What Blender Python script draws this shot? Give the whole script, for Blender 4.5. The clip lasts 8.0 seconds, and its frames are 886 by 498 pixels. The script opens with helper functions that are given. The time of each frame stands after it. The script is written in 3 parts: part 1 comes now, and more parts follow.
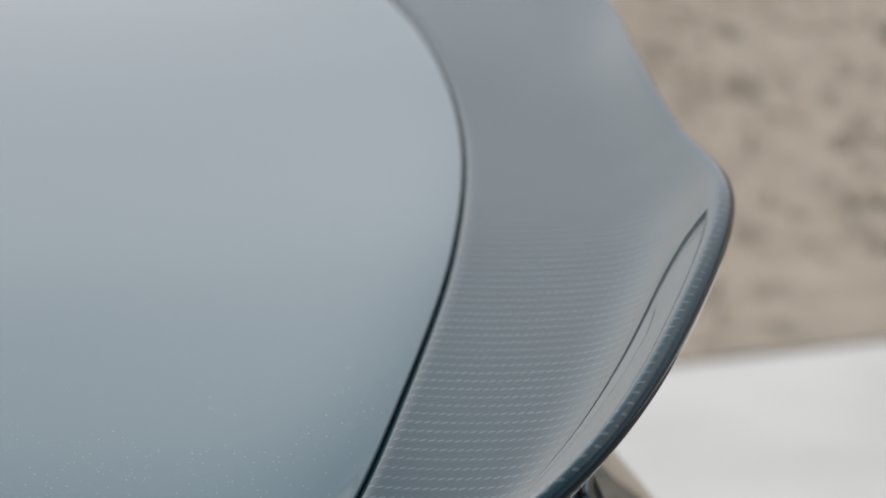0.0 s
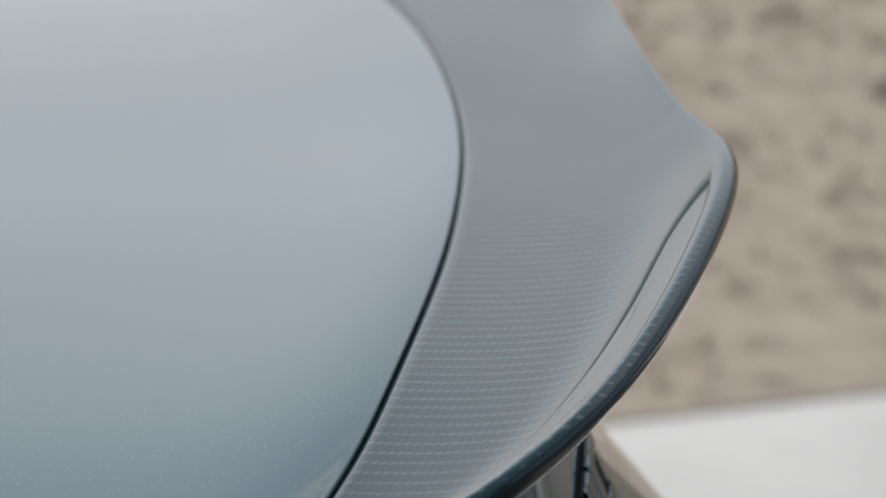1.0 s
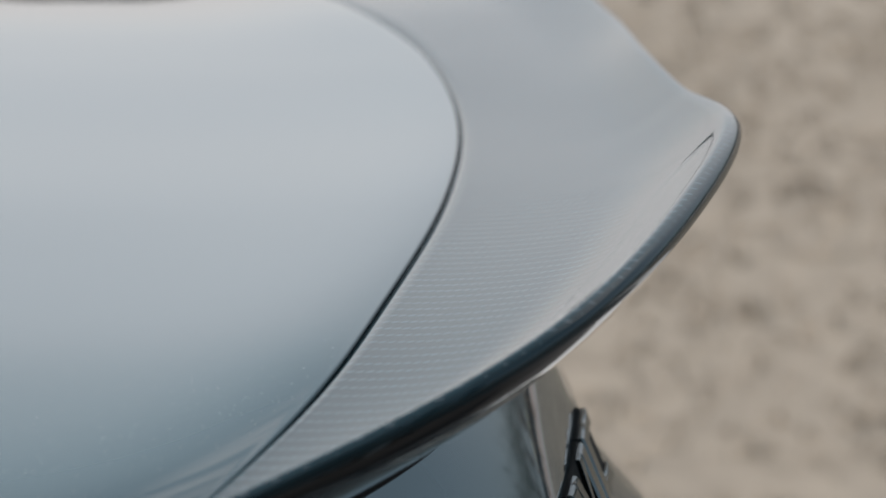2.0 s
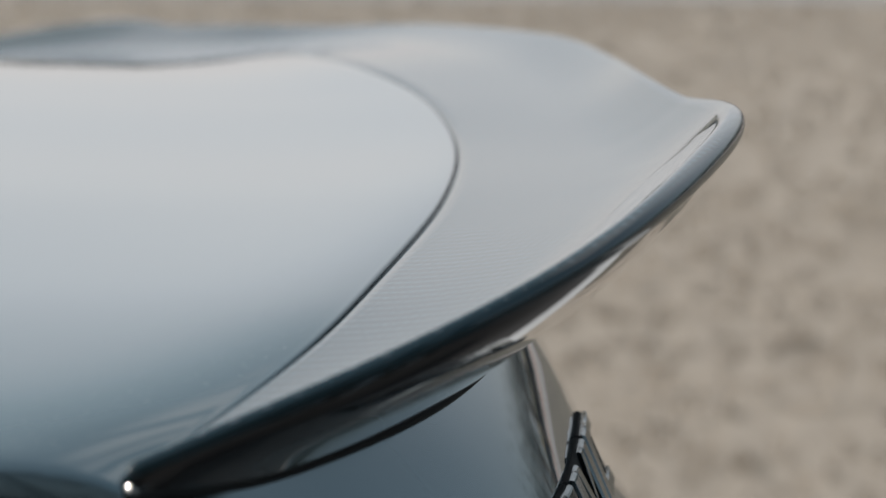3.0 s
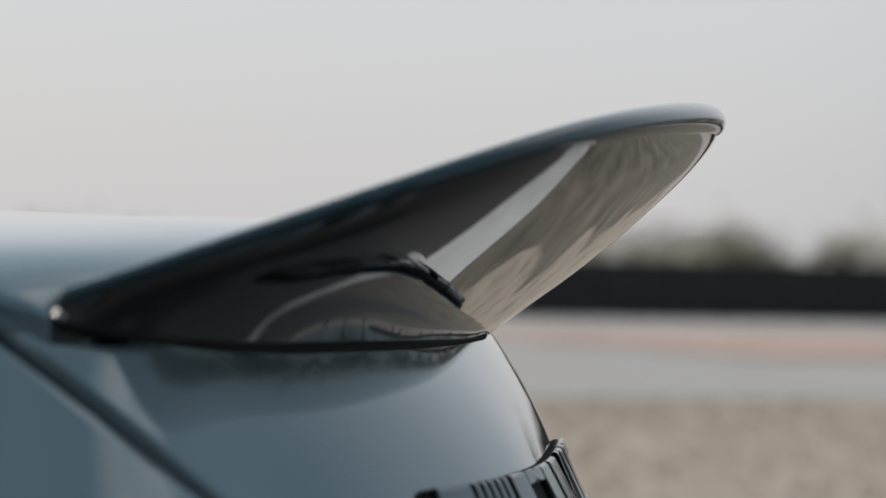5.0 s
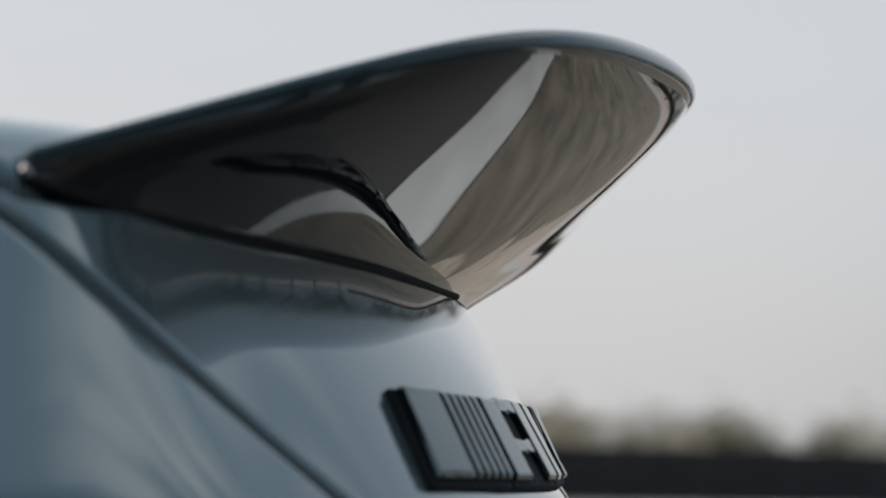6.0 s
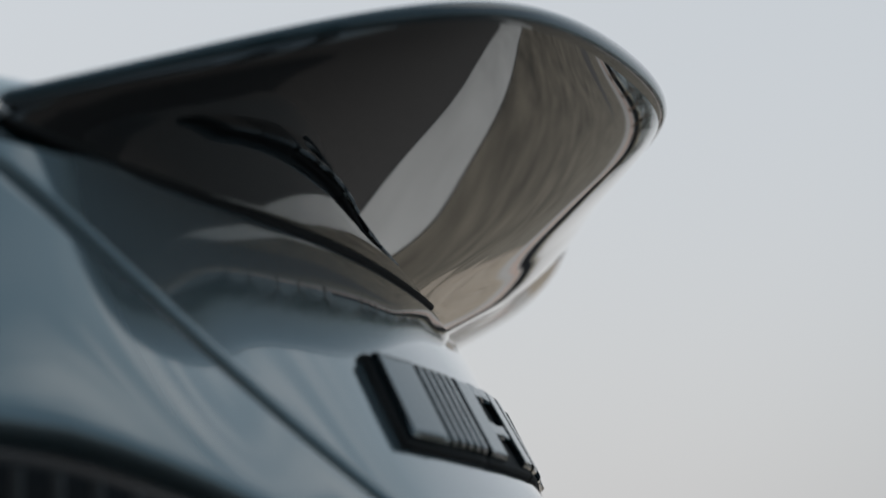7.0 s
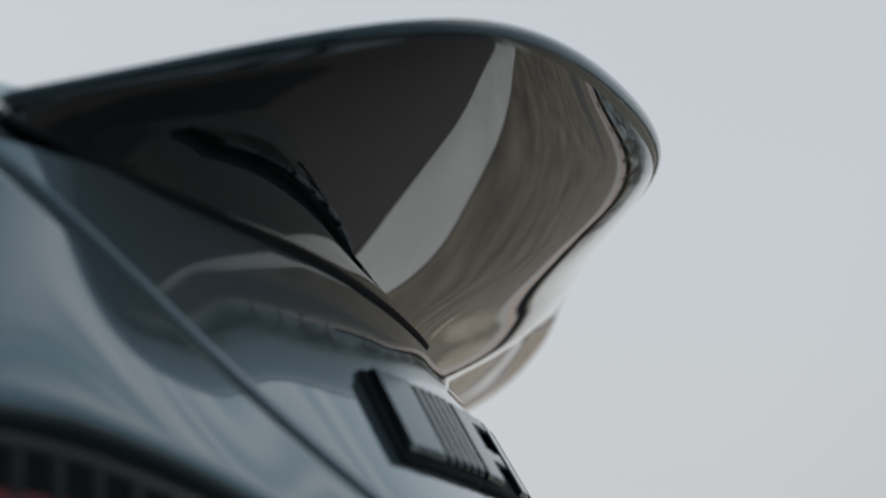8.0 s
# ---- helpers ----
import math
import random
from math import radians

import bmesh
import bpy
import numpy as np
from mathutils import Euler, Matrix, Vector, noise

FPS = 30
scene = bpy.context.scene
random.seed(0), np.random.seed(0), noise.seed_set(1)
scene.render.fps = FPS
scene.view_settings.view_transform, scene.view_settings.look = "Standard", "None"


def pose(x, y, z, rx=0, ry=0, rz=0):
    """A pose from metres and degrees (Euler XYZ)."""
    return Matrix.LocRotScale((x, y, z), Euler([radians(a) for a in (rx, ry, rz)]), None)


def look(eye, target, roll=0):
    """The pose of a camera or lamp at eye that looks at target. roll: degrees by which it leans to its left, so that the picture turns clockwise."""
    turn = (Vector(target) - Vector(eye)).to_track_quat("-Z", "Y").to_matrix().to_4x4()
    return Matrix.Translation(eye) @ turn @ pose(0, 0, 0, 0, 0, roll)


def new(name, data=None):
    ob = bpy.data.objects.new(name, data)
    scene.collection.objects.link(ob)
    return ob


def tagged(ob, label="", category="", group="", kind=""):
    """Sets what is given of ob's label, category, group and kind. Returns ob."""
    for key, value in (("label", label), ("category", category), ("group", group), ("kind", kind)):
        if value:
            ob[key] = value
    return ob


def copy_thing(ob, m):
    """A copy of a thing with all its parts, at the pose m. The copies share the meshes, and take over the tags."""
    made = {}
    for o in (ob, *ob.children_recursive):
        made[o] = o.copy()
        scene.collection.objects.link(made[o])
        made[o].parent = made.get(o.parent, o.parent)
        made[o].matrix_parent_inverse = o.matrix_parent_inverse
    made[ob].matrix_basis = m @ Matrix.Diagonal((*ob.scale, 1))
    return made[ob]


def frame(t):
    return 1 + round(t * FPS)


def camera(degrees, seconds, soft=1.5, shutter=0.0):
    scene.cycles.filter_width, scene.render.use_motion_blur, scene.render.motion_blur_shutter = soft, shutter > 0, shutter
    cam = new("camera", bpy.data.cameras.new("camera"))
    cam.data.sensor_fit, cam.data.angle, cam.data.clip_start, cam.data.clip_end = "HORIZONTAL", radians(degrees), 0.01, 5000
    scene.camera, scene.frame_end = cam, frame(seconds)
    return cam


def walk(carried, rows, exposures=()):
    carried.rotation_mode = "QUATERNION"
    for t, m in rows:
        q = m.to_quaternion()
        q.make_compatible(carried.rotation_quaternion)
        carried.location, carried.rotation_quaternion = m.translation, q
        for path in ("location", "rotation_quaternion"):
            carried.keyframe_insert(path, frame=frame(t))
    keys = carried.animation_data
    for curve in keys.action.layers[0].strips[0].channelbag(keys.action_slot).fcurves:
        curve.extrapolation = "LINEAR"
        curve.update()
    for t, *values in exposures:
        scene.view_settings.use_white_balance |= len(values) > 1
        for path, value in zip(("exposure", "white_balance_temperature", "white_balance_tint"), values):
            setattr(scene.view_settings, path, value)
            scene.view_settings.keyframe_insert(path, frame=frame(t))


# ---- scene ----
# ---------------------------------------------------------------- camera and its path
cam = camera(20.47, 8.0, soft=1.5, shutter=0.0)
cam.data.dof.use_dof = True
cam.data.dof.focus_distance = 0.445
cam.data.dof.aperture_fstop = 21.0
cam.data.dof.aperture_blades = 0


def aim(x, y, z, azimuth, pitch, lean):
    """Eye, heading from +Y towards +X, pitch and lean, in degrees."""
    a, p = radians(azimuth), radians(pitch)
    way = Vector((math.sin(a) * math.cos(p), math.cos(a) * math.cos(p), math.sin(p)))
    eye = Vector((x, y, z))
    return look(eye, eye + way, -lean)


PATH = [
    (0.0, -0.0641, -0.3384, 1.2179, 17.5621, -18.3685, -0.134),
    (0.8, -0.0671, -0.337, 1.2039, 17.9348, -17.437, -0.0272),
    (1.6, -0.0568, -0.3333, 1.1639, 17.0964, -14.1566, -0.9671),
    (2.8, -0.0588, -0.33, 1.1155, 17.5371, -9.2839, -1.0344),
    (3.5, -0.044, -0.3195, 1.0894, 16.5755, -6.49, -1.6523),
    (3.85, -0.0445, -0.3178, 1.0756, 16.72, -4.93, -1.34),
    (4.2, -0.0449, -0.3157, 1.0596, 16.8948, -2.89, -1.0229),
    (5.3, -0.0443, -0.3101, 1.0171, 17.5394, 2.2647, -1.1273),
    (6.0, -0.0408, -0.3129, 0.9869, 17.5113, 5.3346, -1.0744),
    (6.5, -0.0393, -0.3114, 0.9718, 17.7368, 7.049, -0.7168),
    (7.2, -0.0388, -0.3113, 0.9513, 18.0406, 10.2735, -0.4727),
    (8.0, -0.0397, -0.3081, 0.9411, 18.2763, 12.2761, -0.6657),
]
walk(cam, [(t, aim(*row)) for t, *row in PATH], [(0.0, 0.17, 6610, 14), (1.5, 0.14, 6580, 13.5), (3.0, 0.06, 6560, 12.5), (6.0, 0.05, 6520, 12), (8.0, -0.06, 6490, 10.5)])

# ---------------------------------------------------------------- world, sun
SUN_EL, SUN_AZ = radians(32), radians(300)
world = bpy.data.worlds.new("sky")
scene.world = world
world.use_nodes = True
wn = world.node_tree.nodes
sky = wn.new("ShaderNodeTexSky")
sky.sky_type = "NISHITA"
sky.sun_disc = False
sky.sun_elevation, sky.sun_rotation = SUN_EL, SUN_AZ
sky.altitude, sky.air_density, sky.dust_density, sky.ozone_density = 50, 1.0, 6.0, 1.0
haze = wn.new("ShaderNodeMixRGB")
haze.blend_type = "MIX"
haze.inputs[0].default_value = 0.66
tc = wn.new("ShaderNodeTexCoord")
sep = wn.new("ShaderNodeSeparateXYZ")
world.node_tree.links.new(tc.outputs["Generated"], sep.inputs[0])
veil = wn.new("ShaderNodeValToRGB")
veil.color_ramp.interpolation = "EASE"
ends = veil.color_ramp.elements
ends.new(0.3)
ends.new(0.6)
for e, (at, c) in zip(ends, [(0.0, (8.3, 8.35, 8.4)), (0.3, (7.9, 8.3, 8.45)), (0.62, (5.3, 6.5, 7.0)), (1.0, (3.0, 4.0, 4.7))]):
    e.position, e.color = at, (*c, 1)
world.node_tree.links.new(sep.outputs["Z"], veil.inputs[0])
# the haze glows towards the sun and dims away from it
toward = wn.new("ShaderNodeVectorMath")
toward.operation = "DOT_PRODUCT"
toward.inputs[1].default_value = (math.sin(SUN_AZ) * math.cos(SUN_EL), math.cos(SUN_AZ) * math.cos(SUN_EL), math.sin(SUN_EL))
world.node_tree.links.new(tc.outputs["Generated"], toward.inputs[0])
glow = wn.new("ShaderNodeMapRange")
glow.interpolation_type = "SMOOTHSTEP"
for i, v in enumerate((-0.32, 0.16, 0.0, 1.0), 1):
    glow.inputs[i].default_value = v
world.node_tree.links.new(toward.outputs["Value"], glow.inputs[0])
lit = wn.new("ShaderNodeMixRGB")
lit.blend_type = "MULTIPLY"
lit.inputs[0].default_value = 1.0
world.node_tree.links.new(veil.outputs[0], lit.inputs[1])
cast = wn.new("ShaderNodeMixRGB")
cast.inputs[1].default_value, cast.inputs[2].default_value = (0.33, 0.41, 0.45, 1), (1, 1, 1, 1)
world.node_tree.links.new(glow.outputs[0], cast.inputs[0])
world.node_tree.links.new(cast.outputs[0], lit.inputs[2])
# thin cloud added high up, out of view, drawn out into narrow parallel streaks
wisp = wn.new("ShaderNodeTexNoise")
wisp.inputs["Scale"].default_value, wisp.inputs["Detail"].default_value = 1.0, 3.0
lift = wn.new("ShaderNodeMath")
lift.operation = "MAXIMUM"
lift.inputs[1].default_value = 0.05
world.node_tree.links.new(sep.outputs["Z"], lift.inputs[0])
layer = wn.new("ShaderNodeCombineXYZ")
for k, axis in enumerate("XY"):
    over = wn.new("ShaderNodeMath")
    over.operation = "DIVIDE"
    world.node_tree.links.new(sep.outputs[axis], over.inputs[0])
    world.node_tree.links.new(lift.outputs[0], over.inputs[1])
    world.node_tree.links.new(over.outputs[0], layer.inputs[k])
stretch = wn.new("ShaderNodeVectorRotate")
stretch.rotation_type = "Z_AXIS"
stretch.inputs["Angle"].default_value = radians(57)
narrow = wn.new("ShaderNodeVectorMath")
narrow.operation = "MULTIPLY"
narrow.inputs[1].default_value = (13.0, 0.8, 1.0)
world.node_tree.links.new(layer.outputs[0], stretch.inputs["Vector"])
world.node_tree.links.new(stretch.outputs[0], narrow.inputs[0])
world.node_tree.links.new(narrow.outputs[0], wisp.inputs["Vector"])
thin = wn.new("ShaderNodeMapRange")
thin.interpolation_type = "SMOOTHSTEP"
for i, v in enumerate((0.38, 0.6, 0.0, 0.95), 1):
    thin.inputs[i].default_value = v
world.node_tree.links.new(wisp.outputs[0], thin.inputs[0])
high = wn.new("ShaderNodeMapRange")
high.interpolation_type = "SMOOTHSTEP"
high.inputs[1].default_value, high.inputs[2].default_value = 0.47, 0.58
world.node_tree.links.new(sep.outputs["Z"], high.inputs[0])
much = wn.new("ShaderNodeMath")
much.operation = "MULTIPLY"
world.node_tree.links.new(thin.outputs[0], much.inputs[0])
world.node_tree.links.new(high.outputs[0], much.inputs[1])
# the bank is kept where the quarter panel mirrors it, to brighten that
bank_way = wn.new("ShaderNodeVectorMath")
bank_way.operation = "DOT_PRODUCT"
bank_way.inputs[1].default_value = (math.sin(radians(62)) * math.cos(radians(40)), math.cos(radians(62)) * math.cos(radians(40)), math.sin(radians(40)))
world.node_tree.links.new(tc.outputs["Generated"], bank_way.inputs[0])
bank = wn.new("ShaderNodeMapRange")
bank.interpolation_type = "SMOOTHSTEP"
bank.inputs[1].default_value, bank.inputs[2].default_value = 0.915, 0.975
world.node_tree.links.new(bank_way.outputs["Value"], bank.inputs[0])
banked = wn.new("ShaderNodeMath")
banked.operation = "MULTIPLY"
world.node_tree.links.new(much.outputs[0], banked.inputs[0])
world.node_tree.links.new(bank.outputs[0], banked.inputs[1])
cloud = wn.new("ShaderNodeMixRGB")
cloud.inputs[2].default_value = (10.5, 10.5, 10.3, 1)
world.node_tree.links.new(banked.outputs[0], cloud.inputs[0])
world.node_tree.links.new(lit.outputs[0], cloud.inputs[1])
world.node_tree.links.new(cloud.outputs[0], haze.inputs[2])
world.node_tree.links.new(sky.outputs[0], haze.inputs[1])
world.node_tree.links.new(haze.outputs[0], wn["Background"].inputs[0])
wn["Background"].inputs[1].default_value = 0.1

sun_data = bpy.data.lights.new("sun", "SUN")
sun_data.energy, sun_data.angle, sun_data.color = 3.0, radians(2), (1.0, 0.96, 0.9)
sun = new("sun", sun_data)
way = Vector((math.sin(SUN_AZ) * math.cos(SUN_EL), math.cos(SUN_AZ) * math.cos(SUN_EL), math.sin(SUN_EL)))
sun.matrix_world = look(way * 20, (0, 0, 0))


# ---------------------------------------------------------------- materials
def material(name):
    m = bpy.data.materials.new(name)
    m.use_nodes = True
    t = m.node_tree
    return m, t, t.nodes["Principled BSDF"]


def node(t, kind, **kw):
    n = t.nodes.new(kind)
    for k, v in kw.items():
        n.inputs[k.replace("_", " ")].default_value = v
    return n


def ramp(t, src, stops):
    r = t.nodes.new("ShaderNodeValToRGB")
    el = r.color_ramp.elements
    while len(el) < len(stops):
        el.new(0.5)
    for e, (p, c) in zip(el, stops):
        e.position, e.color = p, (*c, 1)
    t.links.new(src, r.inputs[0])
    return r.outputs[0]


def coords(t, scale=(1, 1, 1), space="Object"):
    c = t.nodes.new("ShaderNodeTexCoord")
    m = t.nodes.new("ShaderNodeMapping")
    m.inputs["Scale"].default_value = scale
    t.links.new(c.outputs[space], m.inputs[0])
    return m.outputs[0]


def bump(t, height, bsdf, strength, distance, normal=None, socket="Normal"):
    b = t.nodes.new("ShaderNodeBump")
    b.inputs["Strength"].default_value, b.inputs["Distance"].default_value = strength, distance
    t.links.new(height, b.inputs["Height"])
    if normal:
        t.links.new(normal, b.inputs["Normal"])
    t.links.new(b.outputs[0], bsdf.inputs[socket])
    return b.outputs[0]


def facing_up(t, lo, hi):
    """1 where the surface lies level, 0 where it stands."""
    g = t.nodes.new("ShaderNodeNewGeometry")
    z = t.nodes.new("ShaderNodeSeparateXYZ")
    r = t.nodes.new("ShaderNodeMapRange")
    r.inputs[1].default_value, r.inputs[2].default_value = lo, hi
    t.links.new(g.outputs["Normal"], z.inputs[0])
    t.links.new(z.outputs[2], r.inputs[0])
    return r.outputs[0]


def paint():
    m, t, p = material("satin_blue_grey_paint")
    v = coords(t)
    n1 = node(t, "ShaderNodeTexNoise", Scale=9.0, Detail=3.0)
    t.links.new(v, n1.inputs["Vector"])
    c = ramp(t, n1.outputs[0], [(0.35, (0.182, 0.246, 0.270)), (0.65, (0.198, 0.264, 0.289))])
    flake = node(t, "ShaderNodeTexVoronoi", Scale=820.0)
    t.links.new(v, flake.inputs["Vector"])
    near = t.nodes.new("ShaderNodeMath")
    near.operation = "LESS_THAN"
    near.inputs[1].default_value = 0.1
    t.links.new(flake.outputs["Distance"], near.inputs[0])
    pick = t.nodes.new("ShaderNodeSeparateColor")
    t.links.new(flake.outputs["Color"], pick.inputs[0])
    some = t.nodes.new("ShaderNodeMath")
    some.operation = "GREATER_THAN"
    some.inputs[1].default_value = 0.25
    t.links.new(pick.outputs[0], some.inputs[0])
    both = t.nodes.new("ShaderNodeMath")
    both.operation = "MULTIPLY"
    t.links.new(near.outputs[0], both.inputs[0])
    t.links.new(some.outputs[0], both.inputs[1])
    level = t.nodes.new("ShaderNodeMath")
    level.operation = "MULTIPLY"
    t.links.new(both.outputs[0], level.inputs[0])
    t.links.new(facing_up(t, 0.8, 0.92), level.inputs[1])
    speck = level.outputs[0]
    mix = t.nodes.new("ShaderNodeMixRGB")
    t.links.new(speck, mix.inputs[0])
    t.links.new(c, mix.inputs[1])
    mix.inputs[2].default_value = (0.31, 0.315, 0.31, 1)
    t.links.new(mix.outputs[0], p.inputs["Base Color"])
    bare = t.nodes.new("ShaderNodeMath")
    bare.operation = "MULTIPLY_ADD"
    bare.inputs[1].default_value, bare.inputs[2].default_value = -0.5, 0.5
    t.links.new(speck, bare.inputs[0])
    t.links.new(bare.outputs[0], p.inputs["Metallic"])
    p.inputs["Roughness"].default_value = 0.075
    p.inputs["Coat Weight"].default_value = 1.0
    p.inputs["Coat Roughness"].default_value = 0.03
    p.inputs["Coat IOR"].default_value = 1.6
    return m


def carbon():
    """Clear-coated twill: rows of short bright fibre floats under a gloss lacquer."""
    m, t, p = material("clear_coated_carbon")
    c = t.nodes.new("ShaderNodeTexCoord")
    mp = t.nodes.new("ShaderNodeMapping")
    mp.inputs["Rotation"].default_value = (0, 0, radians(44))
    t.links.new(c.outputs["Object"], mp.inputs[0])
    xyz = t.nodes.new("ShaderNodeSeparateXYZ")
    t.links.new(mp.outputs[0], xyz.inputs[0])

    def calc(op, a, b=0.0, c=0.0):
        n = t.nodes.new("ShaderNodeMath")
        n.operation = op
        for i, v in enumerate((a, b, c)):
            if isinstance(v, (int, float)):
                n.inputs[i].default_value = v
            else:
                t.links.new(v, n.inputs[i])
        return n.outputs[0]

    row = calc("DIVIDE", xyz.outputs[1], 0.0037)
    col = calc("DIVIDE", xyz.outputs[0], 0.00185)
    col = calc("ADD", col, calc("MULTIPLY", calc("FLOOR", row), 0.27))
    fu = calc("FRACT", col)
    fv = calc("FRACT", calc("ADD", row, calc("MULTIPLY", fu, -0.28)))
    line = calc("SUBTRACT", 1.0, calc("MINIMUM", calc("MULTIPLY", calc("ABSOLUTE", calc("SUBTRACT", fv, 0.5)), 6.0), 1.0))
    dash = calc("MINIMUM", 1.0, calc("MAXIMUM", 0.0, calc("MULTIPLY_ADD", calc("MULTIPLY", fu, calc("SUBTRACT", 1.0, fu)), 10.0, -1.0)))
    mask = calc("MULTIPLY", line, dash)
    n = node(t, "ShaderNodeTexNoise", Scale=60.0, Detail=2.0)
    t.links.new(mp.outputs[0], n.inputs["Vector"])
    mask = calc("MULTIPLY", mask, calc("ADD", 0.4, n.outputs[0]))
    # sky gleam of the floats put into the colour, only on level faces
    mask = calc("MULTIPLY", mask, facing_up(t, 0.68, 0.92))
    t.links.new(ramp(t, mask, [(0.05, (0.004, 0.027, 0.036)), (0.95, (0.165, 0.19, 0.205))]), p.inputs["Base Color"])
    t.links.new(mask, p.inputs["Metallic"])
    p.inputs["Roughness"].default_value = 0.2
    p.inputs["IOR"].default_value = 1.5
    p.inputs["Specular Tint"].default_value = (0.7, 0.9, 0.97, 1)
    p.inputs["Specular IOR Level"].default_value = 0.12
    p.inputs["Coat IOR"].default_value = 1.62
    p.inputs["Coat Weight"].default_value = 1.0
    p.inputs["Coat Roughness"].default_value = 0.02
    return m


def plain(name, colour, rough, metal=0.0, coat=0.0, var=0.15, scale=30.0, bumpy=0.0):
    m, t, p = material(name)
    v = coords(t)
    n = node(t, "ShaderNodeTexNoise", Scale=scale, Detail=5.0)
    t.links.new(v, n.inputs["Vector"])
    lo = tuple(c * (1 - var) for c in colour)
    hi = tuple(min(1, c * (1 + var)) for c in colour)
    t.links.new(ramp(t, n.outputs[0], [(0.3, lo), (0.7, hi)]), p.inputs["Base Color"])
    p.inputs["Roughness"].default_value, p.inputs["Metallic"].default_value = rough, metal
    p.inputs["Coat Weight"].default_value = coat
    if bumpy:
        bump(t, n.outputs[0], p, 0.5, bumpy)
    return m


PAINT, CARBON = paint(), carbon()
GLOSS_BLACK = plain("gloss_black_lacquer", (0.008, 0.008, 0.008), 0.03, coat=1.0, var=0.1)
GLOSS_BLACK.node_tree.nodes["Principled BSDF"].inputs["Coat IOR"].default_value = 1.65
LINER = plain("grey_liner", (0.05, 0.05, 0.054), 0.6, var=0.2)
RUBBER = plain("black_rubber", (0.01, 0.01, 0.01), 0.8, var=0.2)
GLASS = plain("dark_glass", (0.006, 0.007, 0.008), 0.12, coat=0.0, var=0.05)
GLINT_MIRROR = plain("glint_mirror", (0.5, 0.5, 0.5), 0.05, metal=1.0, var=0.03)
ALLOY = plain("grey_alloy", (0.3, 0.31, 0.32), 0.3, metal=1.0, var=0.08)
BADGE_FACE = plain("dark_chrome", (0.14, 0.172, 0.186), 0.12, metal=1.0, var=0.04)
LAMP = plain("smoked_lamp_lens", (0.008, 0.007, 0.007), 0.12, coat=0.0)
LAMP.node_tree.nodes["Principled BSDF"].inputs["Specular IOR Level"].default_value = 0.16
LAMP_RIB = plain("grey_lamp_rib", (0.035, 0.033, 0.033), 0.3, var=0.1)
LAMP_RED = plain("red_lamp_strip", (0.26, 0.008, 0.014), 0.2, coat=0.5)
ASPHALT = plain("asphalt", (0.070, 0.067, 0.065), 0.9, var=0.35, scale=60.0, bumpy=0.004)
CONCRETE = plain("pale_concrete", (0.57, 0.57, 0.56), 0.85, var=0.1, scale=3.0, bumpy=0.002)
DRY_GRASS = plain("dry_grass_ground", (0.347, 0.298, 0.243), 0.95, var=0.12, scale=9.0, bumpy=0.01)
ROAD = plain("grey_road", (0.33, 0.32, 0.31), 0.9, var=0.12, scale=0.4)
CLAY = plain("red_clay_strip", (0.40, 0.29, 0.245), 0.95, var=0.2, scale=0.5)
BARRIER = plain("black_barrier", (0.02, 0.02, 0.022), 0.8, var=0.4, scale=1.0)
TURF = plain("olive_turf", (0.135, 0.118, 0.092), 0.95, var=0.5, scale=2.2, bumpy=0.03)
STRAW = plain("straw", (0.387, 0.333, 0.271), 0.95, var=0.22, scale=1.7)
BARK = plain("bark", (0.1, 0.08, 0.06), 0.95, var=0.3)
LEAF = plain("olive_leaf", (0.13, 0.125, 0.075), 0.9, var=0.35, scale=0.8)
CONIFER = plain("conifer_green", (0.03, 0.042, 0.034), 0.9, var=0.4, scale=2.0)
LEAF_DRY = plain("tan_leaf", (0.34, 0.30, 0.22), 0.9, var=0.3, scale=0.8)


# ---------------------------------------------------------------- mesh helpers
def mesh_from(name, bm, mat, smooth=True):
    me = bpy.data.meshes.new(name)
    bm.normal_update()
    bm.to_mesh(me)
    bm.free()
    me.materials.append(mat)
    if smooth:
        me.polygons.foreach_set("use_smooth", [True] * len(me.polygons))
    return me


def part(name, bm, mat, parent, label="", smooth=True):
    ob = new(name, mesh_from(name, bm, mat, smooth))
    ob.parent = parent
    if label:
        tagged(ob, label)
    return ob


def sheet(rows, closed=False):
    """A bmesh surface through rows of points."""
    bm = bmesh.new()
    vs = [[bm.verts.new(p) for p in r] for r in rows]
    n = len(vs[0])
    for a, b in zip(vs, vs[1:]):
        for i in range(n if closed else n - 1):
            j = (i + 1) % n
            bm.faces.new((a[i], a[j], b[j], b[i]))
    return bm


def box(bm, lo, hi):
    m = Matrix.Translation((Vector(lo) + Vector(hi)) / 2) @ Matrix.Diagonal((*(Vector(hi) - Vector(lo)), 1))
    return bmesh.ops.create_cube(bm, size=1, matrix=m)["verts"]


# ---------------------------------------------------------------- the car's lines
# x to the rear, y to the car's right, z up; the spoiler's left tip stands over the origin
MID, LEAN = 0.4788, -0.034
LIP = [(0.0034, 0.0004, 1.0279), (0.0524, 0.0085, 1.0442), (0.0822, 0.0277, 1.0526), (0.116, 0.0717, 1.0586), (0.1476, 0.1273, 1.0622),
       (0.1602, 0.1837, 1.0602), (0.1754, 0.2464, 1.0602), (0.1958, 0.3217, 1.0592), (0.2115, 0.4128, 1.0593)]
